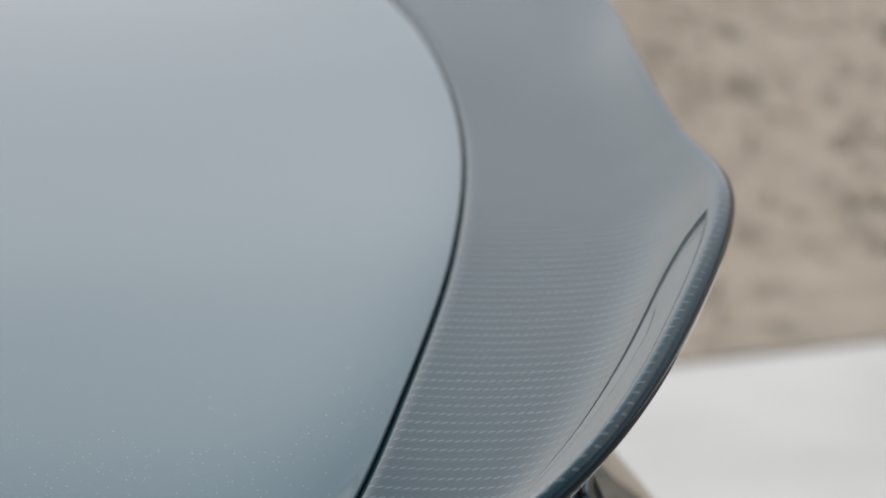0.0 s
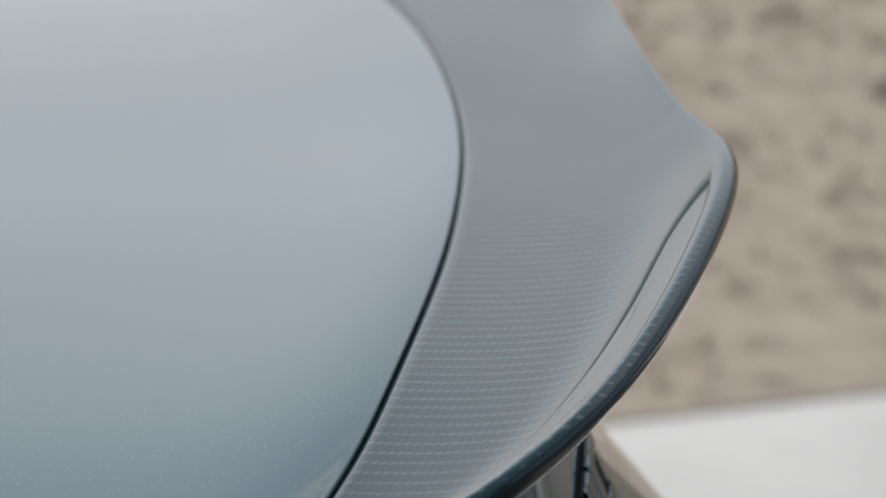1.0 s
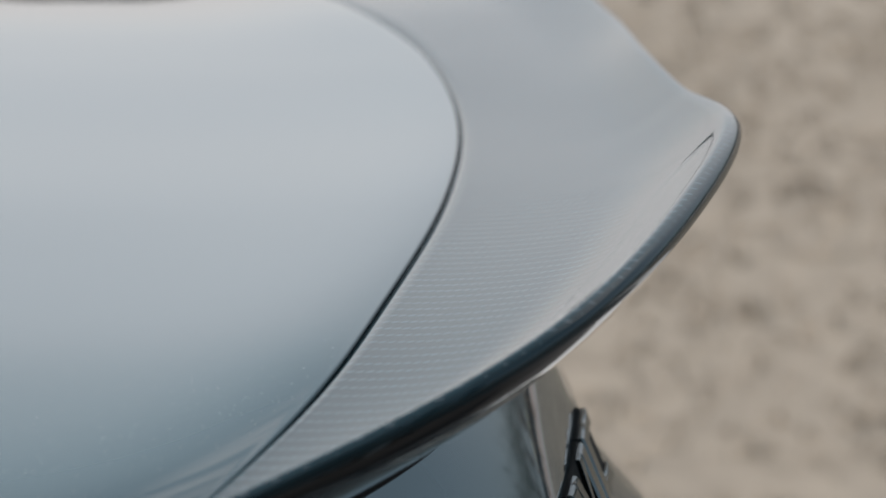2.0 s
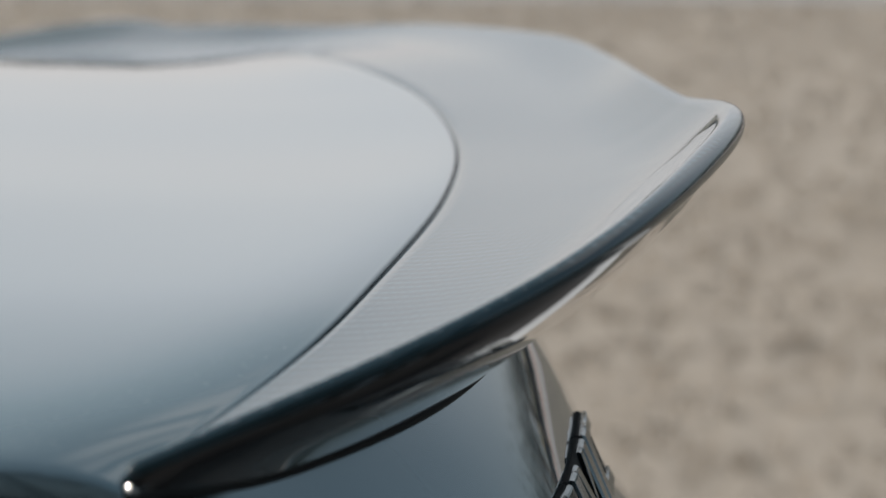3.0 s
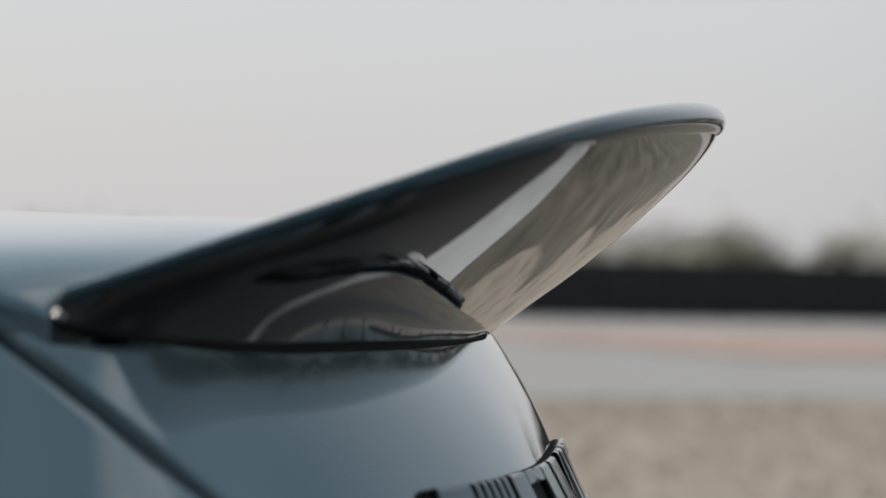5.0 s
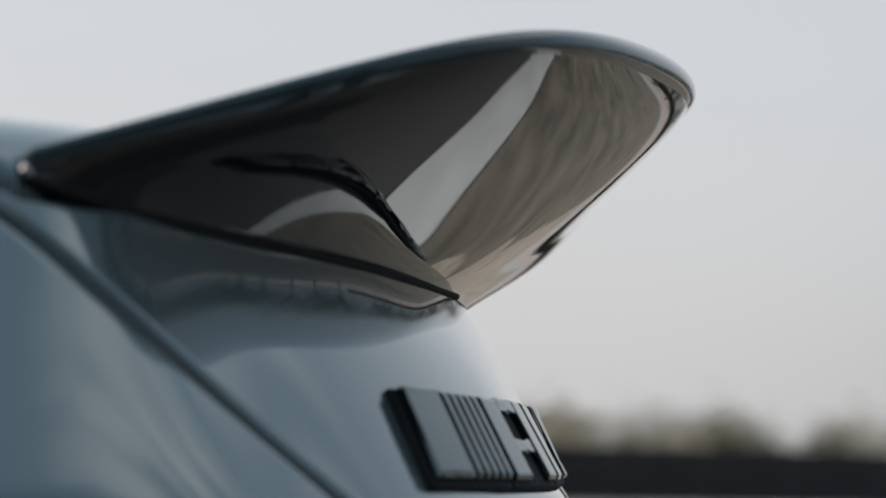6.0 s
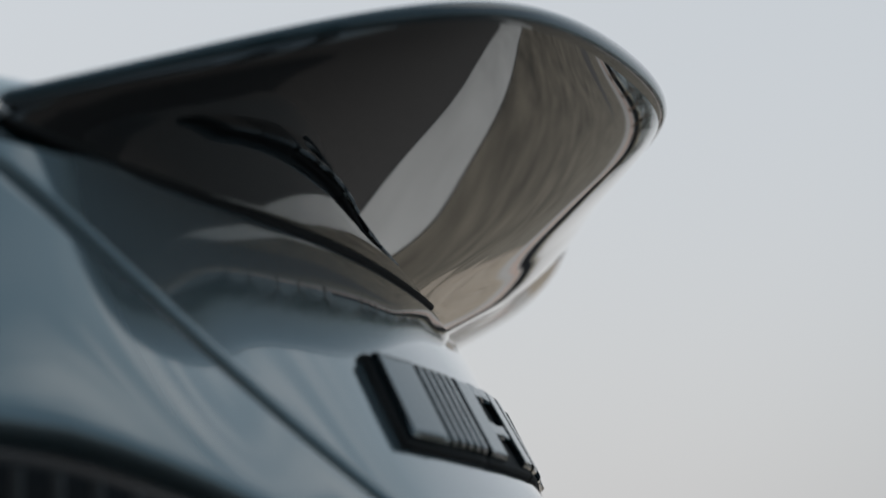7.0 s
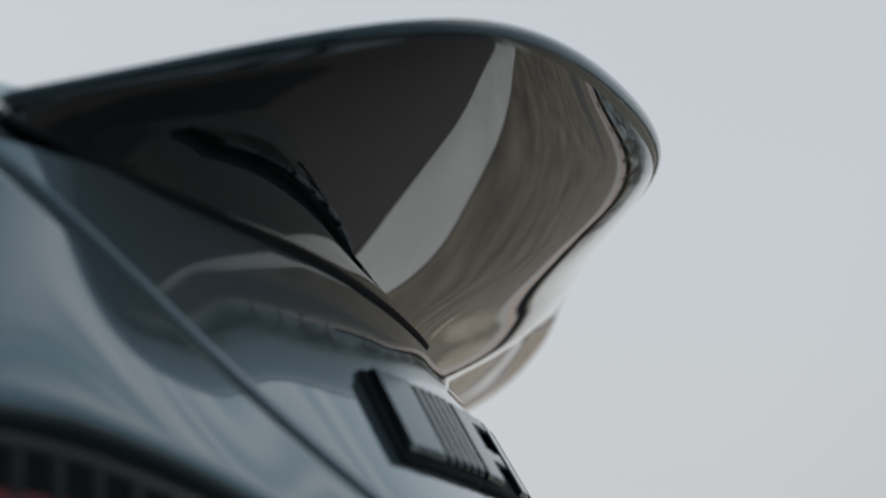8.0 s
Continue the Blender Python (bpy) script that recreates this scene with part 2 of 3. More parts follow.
SEAM = [(0.0008, -0.0014, 1.0262), (0.0140, 0.0110, 1.0299), (0.0368, 0.0420, 1.0347), (0.0574, 0.0790, 1.0383), (0.0966, 0.1622, 1.0424),
        (0.1278, 0.2518, 1.0447), (0.1455, 0.3428, 1.0482), (0.1495, 0.434, 1.0502)]
JOIN = [(0.0022, -0.0013, 1.0236), (0.0228, 0.0138, 1.0205), (0.0668, 0.0655, 1.0193), (0.1028, 0.136, 1.0184),
        (0.1180, 0.20, 1.0180), (0.1240, 0.30, 1.0176), (0.1255, 0.42, 1.0172)]
# the boot's upper rim, which laps the underside a little above its lower edge
SILL = [(0.0022, -0.0013, 1.0236), (0.0228, 0.0138, 1.0205), (0.0675, 0.0648, 1.0198), (0.1046, 0.1346, 1.0206),
        (0.1205, 0.199, 1.0203), (0.1268, 0.30, 1.0199), (0.1283, 0.42, 1.0195)]
BELT = [(-0.9, -0.035, 1.0235), (-0.5, -0.014, 1.023), (-0.2, -0.004, 1.0222), (-0.07, -0.0050, 1.0220), (-0.022, -0.0042, 1.0225)]


def mirrored(p):
    return (p[0], 2 * MID - p[1], p[2] + 2 * LEAN * (MID - p[1]))


def spline(pts, n):
    c = np.array(pts, float)
    c = np.vstack([2 * c[0] - c[1], c, 2 * c[-1] - c[-2]])
    t = np.linspace(0, 1, n, endpoint=False)[:, None]
    out = []
    for i in range(1, len(c) - 2):
        a, b, d, e = c[i - 1], c[i], c[i + 1], c[i + 2]
        out.append(0.5 * (2 * b + (d - a) * t + (2 * a - 5 * b + 4 * d - e) * t ** 2 + (3 * b - a - 3 * d + e) * t ** 3))
    return np.vstack(out + [c[-2:-1]])


def evenly(curve, n):
    s = np.concatenate([[0], np.cumsum(np.linalg.norm(np.diff(curve, axis=0), axis=1))])
    u = np.linspace(0, s[-1], n)
    return np.stack([np.interp(u, s, curve[:, k]) for k in range(3)], 1)


def eased(c, times):
    c = c.copy()
    for _ in range(times):
        c[1:-1] = 0.25 * c[:-2] + 0.5 * c[1:-1] + 0.25 * c[2:]
    return c


def full(pts, n):
    half = list(pts)
    c = evenly(spline(half + [mirrored(p) for p in reversed(half)], 24), n)
    return eased(c, int(10 * (n / 241) ** 2))


N = 241
LIP_C, SEAM_C = full(LIP, N), full(SEAM, N)


def fanned(curve, n):
    """The foot, its stations gathered towards the corners so that the underside fans out to the ears."""
    s = np.concatenate([[0], np.cumsum(np.linalg.norm(np.diff(curve, axis=0), axis=1))])
    half = s[-1] / 2
    w = np.linspace(0, 1, n // 2 + 1)
    g = (0.658 * w + 0.342 * w ** 4) * half
    u = np.concatenate([g, 2 * half - g[-2::-1]])
    return np.stack([np.interp(u, s, curve[:, j]) for j in range(3)], 1)


JOIN_C = fanned(full(JOIN, 1201), N)
UP = np.array((0.0, 0.0, 1.0))


def plan_normals(c):
    d = np.gradient(c, axis=0)
    n = np.stack([d[:, 1], -d[:, 0], np.zeros(len(c))], 1)
    return n / np.linalg.norm(n, axis=1, keepdims=True)


# ---------------------------------------------------------------- spoiler
# how the underside bellies out: along the spoiler (rows) and from lip to foot (columns), in centimetres
BELLY = ((0.747, 0.177, 1.185), (-0.061, -0.480, -0.227), (0.643, 0.200, -0.210))


# gentle swellings along the near half: a row for each place along the spoiler, its columns from lip to foot
PLACES = (0.07, 0.16, 0.25, 0.34)
SWELLS = ((0.144, 0.406, -0.465, 0.993), (0.212, 0.394, 0.224, -0.631), (0.141, 0.572, -0.085, -0.013), (0.160, 0.163, 0.135, 0.073))


def smooth(x):
    x = min(1, max(0, x))
    return x * x * (3 - 2 * x)


def settle(x):
    """Rises with x and levels off at 1 without a kink."""
    return x if x < 0.5 else x - (x - 0.5) ** 2 / 2 if x < 1.5 else 1.0


def hump(x):
    x = abs(x)
    return (4 - 6 * x * x + 3 * x ** 3) / 6 if x < 1 else (2 - x) ** 3 / 6 if x < 2 else 0.0


def belly(u, s):
    v = min(u, 0.6) / 0.4
    across = (s * (1 - s), s * (1 - s) ** 3, s * (1 - s) ** 8)
    along = (1, v, v * v)
    calm = 1 - 0.7 * min(1, max(0, (u - 0.50) / 0.16)) ** 2
    swell = calm * settle(u / 0.2) * sum(along[j] * across[k] * BELLY[j][k] for j in range(3) for k in range(3))
    swell *= 1 - smooth((u - 0.36) / 0.1) * s ** 4
    w = s * (1 - s)
    turn = (w, w * (1 - 2 * s), w * (1 - 2 * s) ** 2, 3 * w * (1 - s) ** 7)
    swell += min(1, u / 0.06) * sum(hump((u - p) / 0.09) * a * b for p, row in zip(PLACES, SWELLS) for a, b in zip(row, turn))
    crest = -0.85 * smooth((u - 0.52) / 0.18)
    return 0.01 * (swell + 4 * s * (1 - s) * crest)


def rise(s):
    """Height of the top side from the seam (0) to the lip (1): it steepens and then runs straight up to the lip."""
    def climb(s):
        x = min(1, max(0, (s - 0.56) / 0.42))
        y = max(0, s - 0.98)
        return 0.3 * s + 0.36 * s * s + 1.74 * (0.42 * (x ** 3 - x ** 4 / 2) + y) + y * y
    return climb(s) / climb(1)


def spoiler(car):
    out = LIP_C - SEAM_C
    out[:, 2] = 0
    nrm = eased(plan_normals(LIP_C), 6)
    rows, lows = [], []
    for i in range(N):
        u = min(i, N - 1 - i) / (N // 2)
        thick = 0.0016 + 0.0013 * min(1, u / 0.18)
        ease = min(1, u / 0.3) ** 2 * (3 - 2 * min(1, u / 0.3))
        low_angle = 28 + 37 * ease
        r = (0.0014 + 0.0015 * ease) - 0.0015 * min(1, max(0, (u - 0.36) / 0.1))
        sink = 0.906 * thick - (0.0011 + 0.0018 * ease) * math.sin(radians(low_angle))
        S, J, n = SEAM_C[i], JOIN_C[i], nrm[i]
        L = LIP_C[i] - 0.0007 * n - UP * (0.0006 * max(0, 1 - u / 0.35) + 0.3 * sink)
        row = [S - 0.006 * UP, S - 0.001 * UP]
        top = L + r * (0.96 * UP - 0.28 * n)
        for k in range(1, 29):
            s = k / 28
            p = S + (top - S) * s
            p[2] = S[2] + (top[2] - S[2]) * rise(s)
            row.append(p)
        for k in range(1, 10):
            a = radians(106 - k * (106 + low_angle) / 9)
            row.append(L + r * (math.cos(a) * n + math.sin(a) * UP))
        q = row[-1]
        low = [q]
        for k in range(1, 29):
            s = (k / 28) ** 1.4
            p = q + (J - q) * s + belly(u, s) * (0.75 * n - 0.66 * UP)
            # never closer than 2.5 mm to the top side
            across = (top - S)[:2]
            t = min(1, max(0, float(np.dot((p - S)[:2], across) / np.dot(across, across))))
            p[2] = min(p[2], S[2] + (top[2] - S[2]) * rise(t) - 0.0025 * min(1, 6 * s))
            low.append(p)
        low.append(J - 0.012 * n + 0.002 * UP)
        rows.append(row)
        lows.append(low)
    for end in (0, -1):
        mid = np.array(rows[end] + lows[end]).mean(axis=0)
        for rr in (rows, lows):
            base = np.array(rr[end])
            for k in range(1, 6):
                q = radians(k * 17.9)
                nose = [mid + (p - mid) * math.cos(q) - np.array((0.0015 * math.sin(q), 0, 0)) for p in base]
                rr.insert(0 if end == 0 else len(rr), nose)
    bm = sheet(rows)
    bmesh.ops.remove_doubles(bm, verts=bm.verts, dist=1e-5)
    bmesh.ops.recalc_face_normals(bm, faces=bm.faces)
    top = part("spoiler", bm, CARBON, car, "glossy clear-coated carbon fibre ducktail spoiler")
    part("underside", sheet(lows), GLOSS_BLACK, top, "mirror-gloss black lacquered underside")
    # a tiny polished cap is added at each end, to make the sun's glint
    for side in (-1, 1):
        at = np.array((0.0010, -0.0026, 1.0252))
        way = np.array((-0.725, -0.463, 0.510))
        if side > 0:
            at = np.array(mirrored(tuple(at)))
            way[1] = -way[1]
        a1 = np.cross(way, UP)
        a1 /= np.linalg.norm(a1)
        a2 = np.cross(way, a1)
        rows = []
        for q in np.linspace(0, 2 * math.pi, 25):
            spoke = math.cos(q) * a1 + math.sin(q) * a2
            rows.append([at + way * (0.004 * (math.cos(w) - 1)) + spoke * 0.004 * math.sin(w) for w in np.linspace(0.0005, 0.16, 10)]
                        + [at + spoke * 0.00066 - way * 0.0002, at + spoke * 0.00066 - way * 0.0016])
        part("tip_glint", sheet(rows), GLINT_MIRROR, top, "tiny mirror cap added to make the sun's glint")
    return top


# ---------------------------------------------------------------- boot lid and rear panels
def flare(h):
    """How far the rear face stands out at h metres under the spoiler's foot."""
    return 0.79 * h - 2.6 * h * h if h < 0.1 else 0.053 + 0.24 * (h - 0.1) - 0.9 * (h - 0.1) ** 2


# the scoop under the spoiler and its run-out at the corners, in centimetres
SCOOP = ((0.211, -0.789, 0.276), (1.502, 1.009, -0.509), (-0.501, 0.165, 0.373), (-1.121, 0.893, -0.37))


def hollow(e, h):
    t = h / 0.04
    if h > 0.055:
        t = (0.055 + 0.01 * math.tanh((h - 0.055) / 0.01)) / 0.04
    along = (1, math.exp(-max(e, -0.03) / 0.05), math.exp(-((e - 0.06) / 0.05) ** 2), math.exp(-((e - 0.015) / 0.03) ** 2))
    return 0.01 * sum(along[j] * SCOOP[j][k] * t ** (k + 1) for j in range(4) for k in range(3))


def kick(h):
    """The rear face leans out further between the badge and the plate's recess."""
    def turn(a, b):
        x = min(1, max(0, (h - a) / (b - a)))
        return (b - a) * (x ** 3 - x ** 4 / 2) + max(0, h - b)
    return 0.5 * (turn(0.024, 0.045) - turn(0.085, 0.12))


EDGE = BELT + SILL
FOOT = eased(evenly(spline(EDGE + [mirrored(p) for p in reversed(EDGE)], 24), 2401), 60)
FOOT_N = plan_normals(FOOT)
STEP = float(np.linalg.norm(FOOT[1200] - FOOT[1201]))
TIP_I = int(np.argmin(np.linalg.norm(FOOT - np.array((-0.0010, -0.0020, 1.0230)), axis=1)))
TAIL = (1200 - TIP_I) * STEP  # from the tip to the car's middle, along the foot


def skin(a, h, proud=0.0):
    """A point of the rear skin: a metres along the foot line from the left tip, h metres down, on either half."""
    j = min(max(TIP_I + a / STEP, 0), 2400)
    k = min(int(math.floor(j)), 2399)
    f = j - k
    p = FOOT[k] * (1 - f) + FOOT[k + 1] * f
    n = FOOT_N[k] * (1 - f) + FOOT_N[k + 1] * f
    e = a if a <= TAIL else 2 * TAIL - a
    w = 0.45 + 0.55 / (1 + math.exp(-(e - 0.015) / 0.02))
    def out(h):
        return flare(h) * w * (1 - 0.17 * smooth((e - 0.11) / 0.06)) + hollow(e, h) + kick(h) * smooth((e - 0.06) / 0.08)
    g = out(h)
    slope = (out(h + 0.002) - g) / 0.002
    m = (n + UP * slope) / math.hypot(1, slope)
    return p + n * g - UP * h + m * proud


def either(a):
    return a if a <= TAIL else 2 * TAIL - a


def gap_h(a):
    e = either(a)
    return max(-0.0042, 0.0054 + 0.86 * e)


def boot_top(a):
    e = either(a)
    return 0.001 - (min(0.008, -e) if e < 0 else min(0.006, max(0.0, (e - 0.01) * 0.2)))


def lamp_h(a):
    e = either(a)
    return min(0.2, 0.0422 + (0.30 if e > 0 else 0.12) * max(e, -0.3))


def panel(name, car, a0, a1, ha, hb, mat, label="", n=14, count=120, edge=0.0017, tuck=0.004):
    rows = []
    for a in np.linspace(a0, a1, count):
        t, b = ha(a), hb(a)
        r = [skin(a, t, -tuck), skin(a, t + edge * 0.15, -edge * 0.55), skin(a, t + edge * 0.5, -edge * 0.15)]
        r += [skin(a, t + edge + (b - t - 2 * edge) * k / n) for k in range(n + 1)]
        r += [skin(a, b - edge * 0.5, -edge * 0.15), skin(a, b - edge * 0.15, -edge * 0.55), skin(a, b, -tuck)]
        rows.append(r)
    return part(name, sheet(rows), mat, car, label)


def lid(car):
    rows = []
    for i in range(N):
        v = (i / (N - 1)) * 2 - 1
        S = SEAM_C[i]
        y1 = MID + v * 0.5045
        F = np.array((-0.75, y1, 1.078 - 0.0545 * abs(v) ** 5 + (LEAN if v > 0 else -0.0197) * (y1 - MID)))
        d = F - S
        d = d / np.linalg.norm(d)
        a = S + d * 0.00035 - 0.0003 * UP
        dip = 0.010 * (1 - abs(v) ** 3)
        row = [a - 0.007 * UP, a - 0.0009 * UP]
        for k in range(1, 9):
            q = radians(k * 11.25)
            row.append(a + d * 0.0007 * (1 - math.cos(q)) + UP * (0.0009 * (math.sin(q) - 1)))
        b = row[-1]
        for k in range(1, 37):
            s = (k / 36) ** 1.9
            l = float(np.linalg.norm(F - b)) * s
            p = b + (F - b) * s
            roll = (0.0028 + 0.0022 * abs(v) ** 2) * (1 - math.exp(-l / 0.0095)) - dip * (1 - math.exp(-l / 0.03)) * math.exp(-l / 0.3)
            p[2] = b[2] + (F[2] - b[2]) * (0.55 * s + 0.45 * s * s) + roll * (1 - s)
            row.append(p)
        rows.append(row)
    for end in (0, -1):
        side = -1 if end == 0 else 1
        base = [p.copy() for p in rows[end]]
        for out, drop in ((0.0008, 0.0006), (0.0013, 0.0018), (0.0015, 0.005)):
            fold = [p + np.array((0, side * out, -drop)) for p in base]
            rows.insert(0 if end == 0 else len(rows), fold)
    return part("boot_lid", sheet(rows), PAINT, car, "blue-grey painted boot lid with fine dust")


def badge_bar(outline, thick):
    """A slanted bar: outline in (along, up) metres laid on the rear skin, with a bevelled face."""
    bm = bmesh.new()
    rings = []
    cx = sum(p[0] for p in outline) / len(outline)
    cy = sum(p[1] for p in outline) / len(outline)
    for t, shrink in ((-0.001, 0.0), (thick - 0.0006, 0.0), (thick - 0.0001, 0.0004), (thick, 0.0008)):
        ring = []
        for u, w in outline:
            du, dw = cx - u, cy - w
            q = math.hypot(du, dw) or 1
            u2, w2 = u + du / q * shrink, w + dw / q * shrink
            ring.append(bm.verts.new(skin(BADGE_A + 0.85 * u2 + 0.12 * max(0, u2 - 0.03) + SLANT * w2, BADGE_H - w2, t)))
        rings.append(ring)
    n = len(outline)
    for a, b in zip(rings, rings[1:]):
        for i in range(n):
            bm.faces.new((a[i], a[(i + 1) % n], b[(i + 1) % n], b[i]))
    bm.faces.new(rings[-1])
    bmesh.ops.recalc_face_normals(bm, faces=bm.faces)
    return bm


BADGE_A, BADGE_H, SLANT, TALL = 0.0736, 0.0209, 0.40, 0.0130


def rect(a0, a1, w0=0.0, w1=1.0):
    """Corners of a slanted bar between a0 and a1 along and between w0 and w1 of the height, from the top."""
    t, b = -w0 * TALL, -w1 * TALL
    n = max(2, int((a1 - a0) / 0.004) + 1)
    top = [(a0 + (a1 - a0) * k / n, t) for k in range(n + 1)]
    low = [(a1 - (a1 - a0) * k / n, b) for k in range(n + 1)]
    return top + low


def badge(car):
    def bar(name, outline, thick):
        part(name, badge_bar(outline, thick), BADGE_FACE, b, smooth=False)

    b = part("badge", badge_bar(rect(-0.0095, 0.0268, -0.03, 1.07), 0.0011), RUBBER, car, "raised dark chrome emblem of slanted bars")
    for a0, a1 in ((0.0275, 0.0585), (0.0598, 0.0955), (0.0968, 0.1195)):
        part("backing", badge_bar(rect(a0, a1, -0.03, 1.07), 0.0011), RUBBER, b, "black rubber backing", smooth=False)
    bar("block", rect(-0.008, 0.0066), 0.0025)
    x = 0.0084
    for k in range(5):
        bar("rib", rect(x, x + 0.0021), 0.0024)
        x += 0.0037
    x += 0.0014
    # ladder-shaped sign: two uprights and two rungs
    bar("upright", rect(x, x + 0.0092), 0.0023)
    bar("upright", rect(x + 0.0216, x + 0.0296), 0.0023)
    bar("rung", rect(x + 0.009, x + 0.0218, 0.0, 0.18), 0.0022)
    bar("rung", rect(x + 0.009, x + 0.0218, 0.5, 0.68), 0.0022)
    x += 0.0326
    # zigzag sign: two uprights and two slanting strokes between them
    bar("upright", rect(x, x + 0.0066), 0.0023)
    bar("stroke", [(x + 0.0072, 0.0), (x + 0.0122, 0.0), (x + 0.0176, -TALL * 0.72), (x + 0.0136, -TALL * 0.72)], 0.0021)
    bar("stroke", [(x + 0.0182, -TALL * 0.72), (x + 0.0142, -TALL * 0.84), (x + 0.0226, 0.0), (x + 0.0272, 0.0)], 0.0021)
    bar("upright", rect(x + 0.0262, x + 0.0334), 0.0023)
    x += 0.0366
    bar("upright", rect(x, x + 0.0068), 0.0023)
    bar("rung", rect(x + 0.0066, x + 0.0215, 0.0, 0.2), 0.0022)
    bar("rung", rect(x + 0.0066, x + 0.0215, 0.8, 1.0), 0.0022)
    return b


def tail_lamp(car, side):
    f = (lambda a: a) if side < 0 else (lambda a: 2 * TAIL - a)
    span = sorted((f(-0.16), f(0.085)))
    def face(a, d, proud=0.0):
        p = skin(a, lamp_h(a) + 0.002, -0.0015)
        q = skin(a, lamp_h(a) + 0.012)
        out = q - p
        out[2] = 0
        out = out / np.linalg.norm(out)
        return p - UP * d + out * (0.004 - 0.004 * math.exp(-d / 0.002) - 0.10 * d + proud)

    rows = [[face(a, 0.11 * (k / 24) ** 1.6) for k in range(25)] for a in np.linspace(*span, 80)]
    lens = part("tail_lamp", sheet(rows), LAMP, car, "smoked dark tail lamp with a red light strip")
    rows = [[face(a, 0.0072 + 0.004 * k / 5, 0.0008 * math.sin(math.pi * k / 5) + 0.0003) for k in range(6)] for a in np.linspace(*span, 60)]
    part("light_strip", sheet(rows), LAMP_RED, lens, "thin red light strip")
    for k in range(80):
        a = span[0] + (span[1] - span[0]) * (k + 0.5) / 80
        w = 0.0005
        rows = [[face(a + w * q, 0.0024 + 0.03 * j / 6, 0.0004 + 0.0005 * (1 - abs(q))) for q in (-1, 0, 1)] for j in range(7)]
        part("rib", sheet(rows), LAMP_RIB, lens)
    return lens


def shell(car):
    """The plain rest of the body: lower sides, bumper, bonnet, roof and glass."""
    rows = []
    for x, wide, top, shoulder in ((0.20, 0.50, 0.78, 0.66), (0.14, 0.64, 0.80, 0.66), (0.02, 0.76, 0.84, 0.66), (-0.25, 0.86, 0.90, 0.68), (-0.8, 0.90, 0.95, 0.72),
                                   (-2.2, 0.88, 0.96, 0.72), (-3.4, 0.90, 0.92, 0.70), (-4.1, 0.84, 0.80, 0.62), (-4.4, 0.66, 0.66, 0.54), (-4.5, 0.5, 0.55, 0.5)):
        side = [(wide - 0.08, 0.2), (wide - 0.03, 0.3), (wide, 0.5), (wide - 0.01, shoulder - 0.06), (wide - 0.05, shoulder),
                (wide * 0.72, (shoulder + top) / 2), (wide * 0.56, top - 0.01), (wide * 0.3, top)]
        rows.append([(x, MID - w, z) for w, z in side] + [(x, MID + w, z) for w, z in reversed(side)])
    bm = sheet(rows)
    bm.verts.ensure_lookup_table()
    n = len(rows[0])
    bm.faces.new([bm.verts[i] for i in range(n)])
    bm.faces.new([bm.verts[i] for i in range(len(bm.verts) - n, len(bm.verts))])
    bmesh.ops.recalc_face_normals(bm, faces=bm.faces)
    part("body", bm, PAINT, car)
    rows = []
    for x, wide, top in ((-0.76, 0.50, 1.06), (-1.1, 0.50, 1.2), (-1.5, 0.52, 1.32), (-2.1, 0.54, 1.39), (-2.5, 0.54, 1.37), (-3.0, 0.56, 1.12), (-3.2, 0.57, 0.98)):
        side = [(0.76, 0.92), (wide + 0.17, 0.5 * (0.95 + top)), (wide + 0.06, top - 0.03), (wide - 0.1, top), (wide * 0.4, top + 0.012)]
        rows.append([(x, MID - w, z) for w, z in side] + [(x, MID + w, z) for w, z in reversed(side)])
    part("cabin_glass", sheet(rows), GLASS, car, "dark tinted cabin glass")
    rows = []
    for x, top in ((-1.45, 1.325), (-1.8, 1.372), (-2.1, 1.404), (-2.45, 1.39)):
        side = [(0.585, top - 0.02), (0.45, top + 0.004), (0.2, top + 0.018)]
        rows.append([(x, MID - w, z) for w, z in side] + [(x, MID + w, z) for w, z in reversed(side)])
    part("roof", sheet(rows), PAINT, car)


def wheel(car, x, y, side):
    def ring(pts, n=40):
        return sheet([[(x + r * math.cos(t), y + side * w, 0.335 + r * math.sin(t)) for r, w in pts] for t in np.linspace(0, 2 * math.pi, n + 1)])
    tyre = part("wheel", ring([(0.235, -0.12), (0.3, -0.125), (0.333, -0.1), (0.335, 0.08), (0.318, 0.115), (0.24, 0.12), (0.235, 0.10)]), RUBBER, car, "black tyre on a grey alloy wheel")
    part("rim", ring([(0.236, 0.105), (0.225, 0.11), (0.215, 0.06), (0.20, -0.1)]), ALLOY, tyre)
    for k in range(5):
        a = k * 2 * math.pi / 5
        bm = bmesh.new()
        box(bm, (-0.03, -0.012, 0.0), (0.03, 0.012, 0.215))
        bmesh.ops.transform(bm, verts=bm.verts, matrix=Matrix.Translation((x, y + side * 0.085, 0.335)) @ Matrix.Rotation(a, 4, "Y"))
        part("spoke", bm, ALLOY, tyre, smooth=False)


